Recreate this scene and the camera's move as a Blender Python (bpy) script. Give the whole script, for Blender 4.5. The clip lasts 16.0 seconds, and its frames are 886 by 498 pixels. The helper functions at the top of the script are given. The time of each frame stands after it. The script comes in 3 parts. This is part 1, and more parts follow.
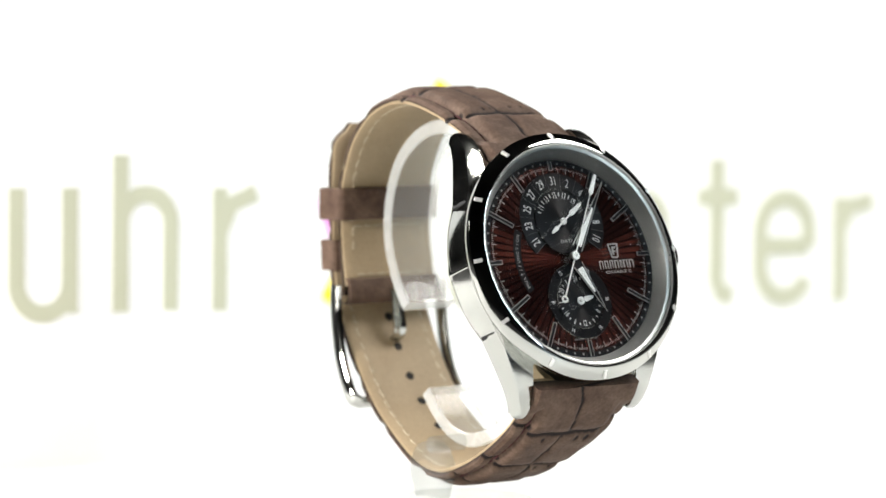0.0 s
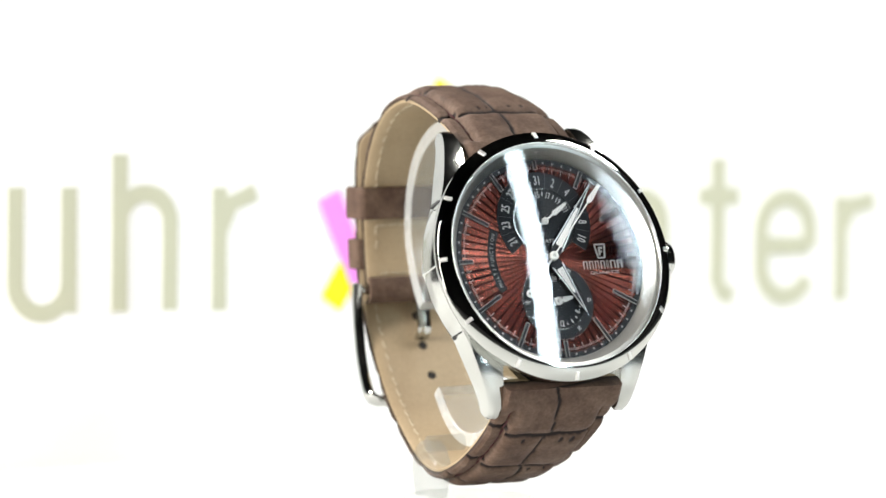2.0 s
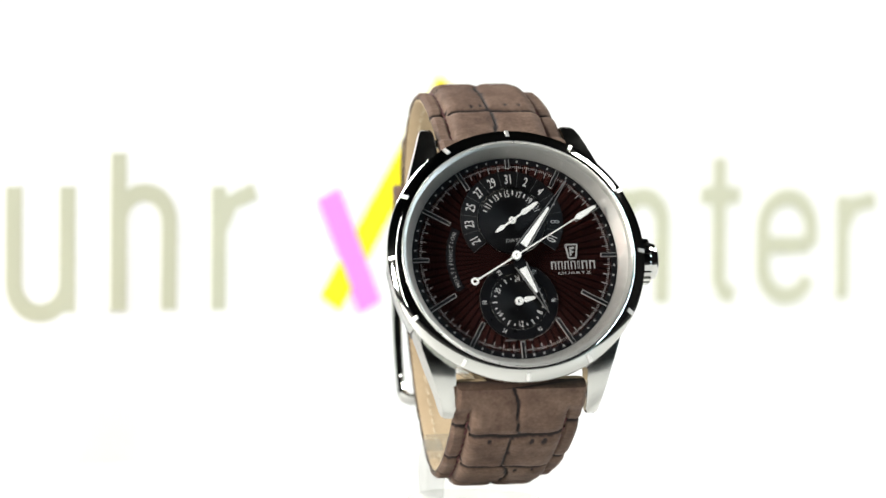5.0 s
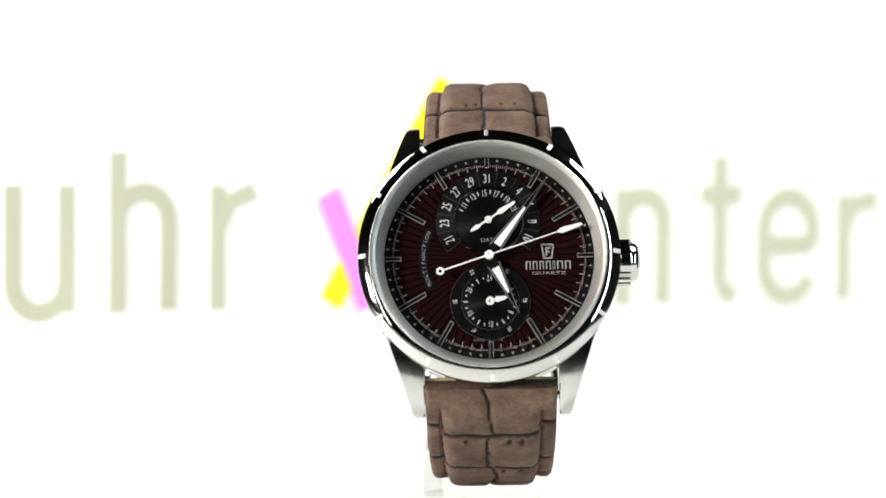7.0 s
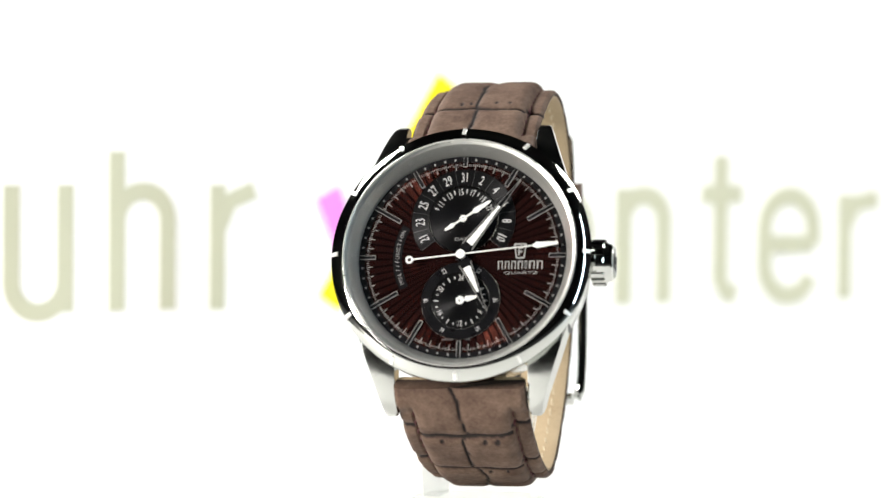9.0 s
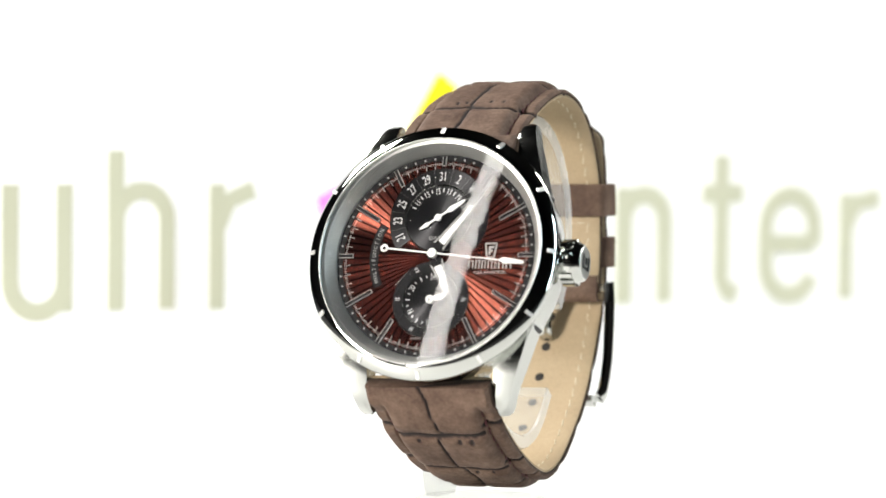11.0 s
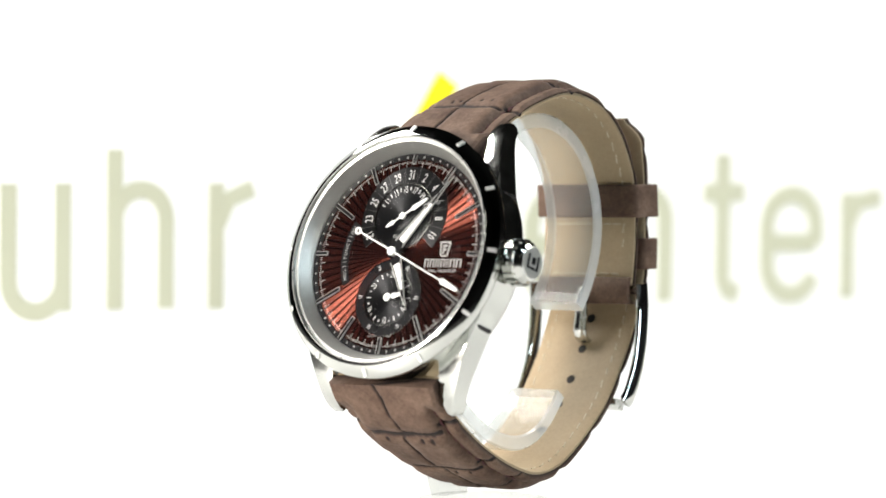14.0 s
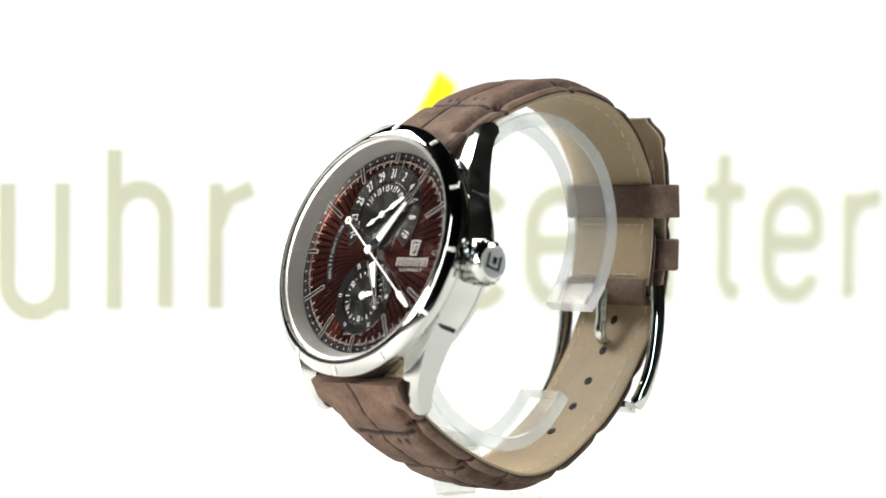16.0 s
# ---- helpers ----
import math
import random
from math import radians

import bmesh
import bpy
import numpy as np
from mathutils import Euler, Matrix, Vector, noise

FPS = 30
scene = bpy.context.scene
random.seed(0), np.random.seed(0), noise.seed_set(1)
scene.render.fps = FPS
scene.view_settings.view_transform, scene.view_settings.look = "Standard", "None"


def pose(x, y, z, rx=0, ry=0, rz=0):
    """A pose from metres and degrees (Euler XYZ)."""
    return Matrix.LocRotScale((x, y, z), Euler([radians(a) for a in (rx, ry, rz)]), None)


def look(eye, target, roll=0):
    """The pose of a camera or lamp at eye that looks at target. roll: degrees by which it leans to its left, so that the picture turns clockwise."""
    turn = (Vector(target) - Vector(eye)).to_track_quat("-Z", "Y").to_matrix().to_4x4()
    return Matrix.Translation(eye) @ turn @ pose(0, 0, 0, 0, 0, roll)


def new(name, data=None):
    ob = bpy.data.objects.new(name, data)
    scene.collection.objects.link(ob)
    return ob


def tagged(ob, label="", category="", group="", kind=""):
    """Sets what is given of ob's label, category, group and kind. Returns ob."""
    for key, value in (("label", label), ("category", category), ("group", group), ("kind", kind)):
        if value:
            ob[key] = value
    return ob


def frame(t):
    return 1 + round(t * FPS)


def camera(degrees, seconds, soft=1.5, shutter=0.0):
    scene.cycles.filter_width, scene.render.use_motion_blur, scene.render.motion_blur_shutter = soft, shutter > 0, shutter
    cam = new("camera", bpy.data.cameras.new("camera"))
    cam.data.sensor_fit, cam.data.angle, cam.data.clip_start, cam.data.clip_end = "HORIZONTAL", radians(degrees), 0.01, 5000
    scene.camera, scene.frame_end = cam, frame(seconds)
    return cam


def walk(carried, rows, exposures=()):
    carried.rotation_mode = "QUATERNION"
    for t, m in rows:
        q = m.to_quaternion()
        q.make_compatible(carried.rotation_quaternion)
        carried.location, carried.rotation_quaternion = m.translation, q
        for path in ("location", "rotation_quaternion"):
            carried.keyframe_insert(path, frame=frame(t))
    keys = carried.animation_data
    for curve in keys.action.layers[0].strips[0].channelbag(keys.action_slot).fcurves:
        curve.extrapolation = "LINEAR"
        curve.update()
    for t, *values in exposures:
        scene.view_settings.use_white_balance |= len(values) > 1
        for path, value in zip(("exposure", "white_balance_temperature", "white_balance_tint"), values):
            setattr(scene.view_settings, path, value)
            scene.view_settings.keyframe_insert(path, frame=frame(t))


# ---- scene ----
cam = camera(14.7425, 16.0, soft=1.5)
cam.data.dof.use_dof = True
cam.data.dof.focus_distance = 0.590
cam.data.dof.aperture_fstop = 15.0


def gaze(eye, yaw, pitch, roll):
    """Camera pose from a place and its yaw, pitch and roll in degrees."""
    y, p = radians(yaw), radians(pitch)
    ahead = Vector((math.sin(y) * math.cos(p), math.cos(y) * math.cos(p), math.sin(p)))
    return look(Vector(eye), Vector(eye) + ahead, roll)


EYE_A, EYE_B = Vector((0.0, -0.61, 0.07481)), Vector((0.00136, -0.59482, 0.07411))
walk(cam, [(t, gaze(EYE_A.lerp(EYE_B, t / 16), -0.5149 - 0.1278 * t / 16, -2.4649 - 0.0605 * t / 16, 0.627))
           for t in (0, 4, 8, 12, 16)])

# ---- light ----
world = bpy.data.worlds.new("studio")
scene.world = world
world.use_nodes = True
world.node_tree.nodes["Background"].inputs[0].default_value = (0.9, 0.95, 1.0, 1)
world.node_tree.nodes["Background"].inputs[1].default_value = 0.02
scene.view_settings.exposure = 0.0


def softbox(name, eye, target, width, height, power, tint=(1, 0.97, 0.93), lean=0.0):
    """An area lamp that faces its target: a studio softbox or an added fill."""
    data = bpy.data.lights.new(name, "AREA")
    data.shape, data.size, data.size_y, data.energy, data.color = "RECTANGLE", width, height, power, tint
    ob = new(name, data)
    ob.matrix_world = look(eye, target, lean)
    return ob


softbox("softbox_lamp", (0.493, -0.376, 0.33), (0.0, 0.0, 0.27), 0.028, 0.58, 1.75, (0.74, 0.9, 1.0), -11.0)
softbox("softbox_lamp", (-0.415, -0.461, 0.33), (0.0, 0.0, 0.27), 0.03, 0.58, 0.62, (1, 0.96, 0.91))
softbox("side_softbox_lamp", (-0.51, -0.33, 0.155), (0.0, -0.02, 0.05), 0.08, 0.13, 6.8, (1, 0.95, 0.89))
# two unseen lamps, added to brighten the board and the white sheet
softbox("backdrop_fill_lamp", (-0.34, 0.20, 0.42), (-0.06, 0.10, 0.01), 0.22, 0.16, 4.4)
softbox("backdrop_fill_lamp", (0.34, 0.10, 0.46), (0.0, 0.13, 0.03), 0.20, 0.16, 3.4)


# ---- materials ----
class Net:
    """A small builder for node materials."""

    def __init__(self, name):
        self.mat = bpy.data.materials.new(name)
        self.mat.use_nodes = True
        self.nodes, self.links = self.mat.node_tree.nodes, self.mat.node_tree.links
        self.bsdf = self.nodes["Principled BSDF"]
        self.coords = self.nodes.new("ShaderNodeTexCoord")

    def set(self, **values):
        for key, value in values.items():
            socket = self.bsdf.inputs[key.replace("_", " ")]
            if isinstance(value, bpy.types.NodeSocket):
                self.links.new(value, socket)
            else:
                socket.default_value = value
        return self

    def noise(self, scale, detail=4.0, rough=0.6, stretch=None):
        node = self.nodes.new("ShaderNodeTexNoise")
        node.inputs["Scale"].default_value, node.inputs["Detail"].default_value = scale, detail
        node.inputs["Roughness"].default_value = rough
        vector = self.coords.outputs["Object"]
        if stretch:
            mapping = self.nodes.new("ShaderNodeMapping")
            mapping.inputs["Scale"].default_value = stretch
            self.links.new(vector, mapping.inputs["Vector"])
            vector = mapping.outputs["Vector"]
        self.links.new(vector, node.inputs["Vector"])
        return node.outputs["Fac"]

    def ramp(self, fac, stops):
        node = self.nodes.new("ShaderNodeValToRGB")
        while len(node.color_ramp.elements) < len(stops):
            node.color_ramp.elements.new(0.5)
        for e, (place, colour) in zip(node.color_ramp.elements, stops):
            e.position, e.color = place, (*colour, 1) if len(colour) == 3 else colour
        self.links.new(fac, node.inputs["Fac"])
        return node.outputs["Color"]

    def mix(self, fac, a, b, how="MIX"):
        node = self.nodes.new("ShaderNodeMix")
        node.data_type, node.blend_type = "RGBA", how
        for k, value in ((0, fac), (6, a), (7, b)):
            if isinstance(value, bpy.types.NodeSocket):
                self.links.new(value, node.inputs[k])
            elif k == 0:
                node.inputs[k].default_value = value
            else:
                node.inputs[k].default_value = (*value, 1)
        return node.outputs[2]

    def math(self, how, a, b=0.0):
        node = self.nodes.new("ShaderNodeMath")
        node.operation = how
        for k, value in ((0, a), (1, b)):
            if isinstance(value, bpy.types.NodeSocket):
                self.links.new(value, node.inputs[k])
            else:
                node.inputs[k].default_value = value
        return node.outputs[0]

    def bump(self, height, strength, distance):
        node = self.nodes.new("ShaderNodeBump")
        node.inputs["Strength"].default_value, node.inputs["Distance"].default_value = strength, distance
        self.links.new(height, node.inputs["Height"])
        self.links.new(node.outputs["Normal"], self.bsdf.inputs["Normal"])
        return self

    def attribute(self, name):
        node = self.nodes.new("ShaderNodeAttribute")
        node.attribute_name = name
        return node.outputs["Fac"]


def plain(name, colour, rough, metal=0.0, vary=0.06, scale=900.0, shine=0.5):
    n = Net(name)
    n.set(Specular_IOR_Level=shine)
    f = n.noise(scale)
    lo, hi = [c * (1 - vary) for c in colour], [min(1, c * (1 + vary)) for c in colour]
    n.set(Base_Color=n.ramp(f, [(0.3, lo), (0.7, hi)]), Metallic=metal)
    n.set(Roughness=n.ramp(n.noise(scale / 3), [(0.3, (rough * 0.85,) * 3), (0.7, (rough * 1.15,) * 3)]))
    return n.mat


def steel(name, rough, colour=(0.49, 0.50, 0.475)):
    n = Net(name)
    n.set(Base_Color=(*colour, 1), Metallic=1.0)
    n.set(Roughness=n.ramp(n.noise(350), [(0.35, (rough * 0.7,) * 3), (0.7, (rough * 1.3,) * 3)]))
    return n.bump(n.noise(120, 2), 0.02, 0.00006).mat


POLISHED = steel("polished_steel", 0.06)
SATIN = steel("satin_steel", 0.14)
SILVER = plain("silver_print", (0.36, 0.36, 0.35), 0.45, 0.2)
BRIGHT = plain("brushed_bright_steel", (0.74, 0.74, 0.72), 0.42, 0.85, 0.05, 2500.0)
EDGE = plain("bright_edge_metal", (0.52, 0.52, 0.50), 0.3, 0.85, 0.05, 2500.0)
FLANGE = plain("satin_flange_steel", (0.60, 0.61, 0.58), 0.38, 0.8, 0.04, 2500.0)
WHITE_PRINT = plain("white_print", (0.62, 0.62, 0.61), 0.5)
LUME = plain("lume_paint", (0.86, 0.87, 0.84), 0.55)
GREY_PRINT = plain("grey_print", (0.34, 0.34, 0.33), 0.5)
DIM_PRINT = plain("dim_print", (0.09, 0.09, 0.09), 0.5)
BLACK = plain("black_lacquer", (0.005, 0.005, 0.006), 0.3, 0.0, 0.2, 900.0, 0.2)
TRACK = plain("anthracite_ring", (0.004, 0.004, 0.005), 0.3, 0.0, 0.2, 900.0, 0.2)
THREAD = plain("burgundy_thread", (0.055, 0.012, 0.014), 0.8, 0, 0.3)
LINEN = plain("cream_thread", (0.46, 0.40, 0.29), 0.8, 0, 0.15)
HOLE = plain("hole_dark", (0.01, 0.008, 0.006), 0.9)


def leather_material():
    n = Net("brown_nubuck")
    blotch = n.ramp(n.noise(160, 5, 0.65), [(0.25, (0.050, 0.027, 0.019)), (0.5, (0.105, 0.066, 0.047)), (0.78, (0.175, 0.120, 0.088))])
    grain = n.ramp(n.noise(1500, 4, 0.7), [(0.3, (0.62, 0.60, 0.58)), (0.7, (1, 1, 1))])
    colour = n.mix(1.0, blotch, grain, "MULTIPLY")
    # creases go near black: their shade and dyed tone are put into the colour
    groove_dark = n.math("MINIMUM", n.math("MULTIPLY", n.attribute("groove_dark"), 1.7), 1.0)
    n.set(Base_Color=n.mix(groove_dark, colour, (0.014, 0.010, 0.009)), Roughness=0.72)
    n.set(Specular_IOR_Level=0.2)
    return n.bump(n.noise(1700, 5, 0.7), 0.35, 0.00012).mat


def lining_material():
    n = Net("beige_lining")
    base = n.ramp(n.noise(90, 4), [(0.3, (0.30, 0.228, 0.140)), (0.7, (0.36, 0.283, 0.180))])
    fine = n.ramp(n.noise(1900, 3), [(0.3, (0.86, 0.85, 0.84)), (0.7, (1, 1, 1))])
    n.set(Base_Color=n.mix(1.0, base, fine, "MULTIPLY"), Roughness=0.62, Specular_IOR_Level=0.25)
    return n.bump(n.noise(1400, 4), 0.25, 0.00008).mat


def angle_of(n):
    split = n.nodes.new("ShaderNodeSeparateXYZ")
    n.links.new(n.coords.outputs["Object"], split.inputs[0])
    return n.math("ARCTAN2", split.outputs[1], split.outputs[0]), split


def sunray_material():
    """Red-brown sunray dial: lacquered metal with radial strokes."""
    n = Net("sunray_dial")
    angle, split = angle_of(n)
    ring = n.nodes.new("ShaderNodeCombineXYZ")
    n.links.new(n.math("COSINE", angle), ring.inputs[0])
    n.links.new(n.math("SINE", angle), ring.inputs[1])
    strokes = n.nodes.new("ShaderNodeTexNoise")
    strokes.inputs["Scale"].default_value, strokes.inputs["Detail"].default_value = 60, 4
    n.links.new(ring.outputs[0], strokes.inputs["Vector"])
    wave = n.math("SINE", n.math("MULTIPLY", angle, 72.0))
    fan = n.math("SUBTRACT", 1.0, n.math("POWER", n.math("ADD", n.math("MULTIPLY", wave, 0.5), 0.5), 5.0))
    rays = n.math("ADD", n.math("MULTIPLY", strokes.outputs["Fac"], 0.5), n.math("MULTIPLY", fan, 0.4))
    n.bump(rays, 0.10, 0.00010)
    tangent, gloss = n.nodes.new("ShaderNodeTangent"), n.nodes.new("ShaderNodeBsdfAnisotropic")
    tangent.direction_type, tangent.axis, gloss.distribution = "RADIAL", "Z", "BECKMANN"
    gloss.inputs["Roughness"].default_value, gloss.inputs["Anisotropy"].default_value = 0.235, -0.72
    n.links.new(n.ramp(rays, [(0.32, (0.004, 0.002, 0.002)), (0.55, (0.036, 0.011, 0.008)), (0.78, (0.135, 0.036, 0.023))]), gloss.inputs["Color"])
    n.links.new(tangent.outputs[0], gloss.inputs["Tangent"])
    n.links.new(n.bsdf.inputs["Normal"].links[0].from_socket, gloss.inputs["Normal"])
    # the lacquer's own colour under the brushed sheen
    both = n.nodes.new("ShaderNodeAddShader")
    n.set(Base_Color=n.ramp(rays, [(0.3, (0.002, 0.001, 0.001)), (0.7, (0.014, 0.005, 0.0045))]), Roughness=0.5, Specular_IOR_Level=0.0)
    n.links.new(gloss.outputs[0], both.inputs[0])
    n.links.new(n.bsdf.outputs[0], both.inputs[1])
    n.links.new(both.outputs[0], n.nodes["Material Output"].inputs[0])
    return n.mat


def record_material(name, dark):
    """Black metal with fine turned circles."""
    n = Net(name)
    n.set(Base_Color=(*dark, 1), Metallic=0.7, Roughness=0.33, Anisotropic=0.8, Anisotropic_Rotation=0.25)
    tangent = n.nodes.new("ShaderNodeTangent")
    tangent.direction_type, tangent.axis = "RADIAL", "Z"
    n.links.new(tangent.outputs[0], n.bsdf.inputs["Tangent"])
    split = n.nodes.new("ShaderNodeSeparateXYZ")
    n.links.new(n.coords.outputs["Object"], split.inputs[0])
    r = n.math("SQRT", n.math("ADD", n.math("POWER", split.outputs[0], 2.0), n.math("POWER", split.outputs[1], 2.0)))
    return n.bump(n.math("SINE", n.math("MULTIPLY", r, 45000.0)), 0.12, 0.00005).mat


def crystal_material():
    n = Net("mineral_crystal")
    out = n.nodes["Material Output"]
    mixer, clear, gloss, fresnel = (n.nodes.new("ShaderNode" + k) for k in ("MixShader", "BsdfTransparent", "BsdfGlossy", "Fresnel"))
    gloss.inputs["Roughness"].default_value, fresnel.inputs["IOR"].default_value = 0.004, 1.65
    n.links.new(fresnel.outputs[0], mixer.inputs[0])
    n.links.new(clear.outputs[0], mixer.inputs[1])
    n.links.new(gloss.outputs[0], mixer.inputs[2])
    n.links.new(mixer.outputs[0], out.inputs[0])
    return n.mat


def acrylic_material(name, veil, tint, rough):
    """Clear moulded acrylic: what lies behind shows undistorted under a glossy, slightly milky veil."""
    n = Net(name)
    n.set(Base_Color=n.ramp(n.noise(220), [(0.3, [c * 0.9 for c in tint]), (0.7, tint)]))
    n.set(Roughness=n.ramp(n.noise(120), [(0.35, (rough * 0.7,) * 3), (0.75, (rough * 1.4,) * 3)]))
    mixer, clear = n.nodes.new("ShaderNodeMixShader"), n.nodes.new("ShaderNodeBsdfTransparent")
    clear.inputs[0].default_value, mixer.inputs[0].default_value = (0.93, 0.94, 0.93, 1), veil
    n.links.new(clear.outputs[0], mixer.inputs[1])
    n.links.new(n.bsdf.outputs[0], mixer.inputs[2])
    n.links.new(mixer.outputs[0], n.nodes["Material Output"].inputs[0])
    return n.mat


LEATHER, LINING = leather_material(), lining_material()
DIAL, RECORD, DATE_RING = sunray_material(), record_material("black_turned_metal", (0.009, 0.009, 0.010)), record_material("grey_turned_ring", (0.011, 0.011, 0.012))
CRYSTAL = crystal_material()
ACRYLIC = acrylic_material("clear_acrylic", 0.14, (0.62, 0.63, 0.62), 0.12)
# darker copy of the same acrylic: grey shading put into the tint
ACRYLIC_DARK = acrylic_material("dark_acrylic", 0.14, (0.30, 0.31, 0.31), 0.15)
# paler, rougher copy for edge faces: their brightness put into tint and veil
ACRYLIC_EDGE = acrylic_material("pale_acrylic_edge", 0.4, (0.70, 0.72, 0.72), 0.25)


def paper_material(name, lo, hi):
    n = Net(name)
    n.set(Base_Color=n.ramp(n.noise(14, 4), [(0.3, lo), (0.7, hi)]), Roughness=0.6)
    return n.bump(n.noise(700, 3), 0.05, 0.0002).mat


PAPER = paper_material("white_paper", (0.86, 0.86, 0.85), (0.89, 0.89, 0.88))
FLOOR = paper_material("white_acrylic_sheet", (0.72, 0.725, 0.715), (0.76, 0.765, 0.755))
INK = paper_material("grey_ink", (0.49, 0.50, 0.37), (0.52, 0.53, 0.395))
YELLOW = paper_material("yellow_ink", (0.9, 0.74, 0.0), (0.93, 0.78, 0.0))
MAGENTA = paper_material("magenta_ink", (0.86, 0.26, 0.80), (0.9, 0.28, 0.84))
DARK = paper_material("dark_studio_wall", (0.020, 0.020, 0.021), (0.028, 0.028, 0.029))

# ---- mesh helpers (millimetres in, metres out) ----
MM = 0.001


def mesh_of(name, verts, faces, material, smooth=True):
    me = bpy.data.meshes.new(name)
    me.from_pydata([tuple(c * MM for c in v) for v in verts], [], faces)
    me.materials.append(material)
    bm = bmesh.new()
    bm.from_mesh(me)
    bmesh.ops.recalc_face_normals(bm, faces=bm.faces)
    bm.to_mesh(me)
    bm.free()
    if smooth:
        me.shade_smooth()
        me.set_sharp_from_angle(angle=radians(32))
    return me


def part(name, shape, material, parent=None, label="", at=None, smooth=True):
    """Links one mesh, given as (verts, faces) in millimetres, under a thing or a part."""
    ob = new(name, mesh_of(name, *shape, material, smooth))
    ob.parent = parent
    if at is not None:
        ob.matrix_basis = at
    return tagged(ob, label)


def join(*shapes):
    verts, faces = [], []
    for v, f in shapes:
        k = len(verts)
        verts += v
        faces += [tuple(i + k for i in face) for face in f]
    return verts, faces


def moved(shape, m):
    """The shape with the 4x4 matrix m applied, in millimetres."""
    return [tuple(m @ Vector(v)) for v in shape[0]], shape[1]


def lathe(profile, steps=96, closed=False):
    """Turns (radius, height) pairs about the third axis."""
    verts = [(r * math.cos(2 * math.pi * k / steps), r * math.sin(2 * math.pi * k / steps), h) for k in range(steps) for r, h in profile]
    n, faces = len(profile), []
    for k in range(steps):
        a, b = k * n, (k + 1) % steps * n
        for i in range(n if closed else n - 1):
            j = (i + 1) % n
            faces.append((a + i, b + i, b + j, a + j))
    return verts, faces


def disc(r, h0, h1, steps=64, bevel=0.1):
    return lathe([(0.001, h0), (r, h0), (r, h1 - bevel), (r - bevel, h1), (0.001, h1)], steps)


def ring(r0, r1, h0, h1, steps=96, bevel=0.08):
    return lathe([(r0, h0), (r1, h0), (r1, h1 - bevel), (r1 - bevel, h1), (r0 + bevel, h1), (r0, h1 - bevel)], steps, True)


def fan_ring(r0, r1, a0, a1, h0, h1, steps=40):
    """A flat piece of a ring between two angles in degrees."""
    verts, faces = [], []
    for k in range(steps + 1):
        a = radians(a0 + (a1 - a0) * k / steps)
        for r, h in ((r0, h0), (r1, h0), (r1, h1), (r0, h1)):
            verts.append((r * math.cos(a), r * math.sin(a), h))
    for k in range(steps):
        a, b = 4 * k, 4 * k + 4
        faces += [(a + i, b + i, b + (i + 1) % 4, a + (i + 1) % 4) for i in range(4)]
    faces += [(3, 2, 1, 0), tuple(4 * steps + i for i in range(4))]
    return verts, faces


def prism(outline, h0, h1, bevel=0.0):
    """Extrudes a closed outline of (x, y) from h0 to h1; the top edge may be chamfered."""
    n = len(outline)
    cx, cy = sum(p[0] for p in outline) / n, sum(p[1] for p in outline) / n
    rows = [(h0, 0.0), (h1 - bevel, 0.0)] + ([(h1, bevel)] if bevel else [])
    verts = []
    for h, inset in rows:
        for x, y in outline:
            d = math.hypot(x - cx, y - cy) or 1
            k = max(0.0, 1 - inset / d)
            verts.append((cx + (x - cx) * k, cy + (y - cy) * k, h))
    faces = [tuple(reversed(range(n))), tuple(range((len(rows) - 1) * n, len(rows) * n))]
    for r in range(len(rows) - 1):
        faces += [(r * n + i, r * n + (i + 1) % n, r * n + n + (i + 1) % n, r * n + n + i) for i in range(n)]
    return verts, faces


def bar(x0, x1, y0, y1, h0, h1, bevel=0.0):
    return prism([(x0, y0), (x1, y0), (x1, y1), (x0, y1)], h0, h1, bevel)


def spin(angle, x=0, y=0, z=0):
    return Matrix.Translation((x, y, z)) @ Matrix.Rotation(radians(angle), 4, "Z")


def tube(path, radius, sides=8, closed=False, squash=1.0):
    """A round bar along a path of points."""
    pts, verts, faces = [Vector(p) for p in path], [], []
    n = len(pts)
    up = Vector((1, 0, 0))
    for i, p in enumerate(pts):
        a = pts[i - 1] if closed or i else p
        b = pts[(i + 1) % n] if closed or i < n - 1 else p
        d = (b - a).normalized()
        s = d.cross(up)
        if s.length < 0.05:
            s = d.cross(Vector((0, 0.6, 0.8)))
        s.normalize()
        q = d.cross(s).normalized()
        for k in range(sides):
            w = 2 * math.pi * k / sides
            verts.append(tuple(p + radius * (math.cos(w) * s + squash * math.sin(w) * q)))
    for i in range(n if closed else n - 1):
        a, b = i * sides, (i + 1) % n * sides
        faces += [(a + k, a + (k + 1) % sides, b + (k + 1) % sides, b + k) for k in range(sides)]
    if not closed:
        faces += [tuple(reversed(range(sides))), tuple(range((n - 1) * sides, n * sides))]
    return verts, faces


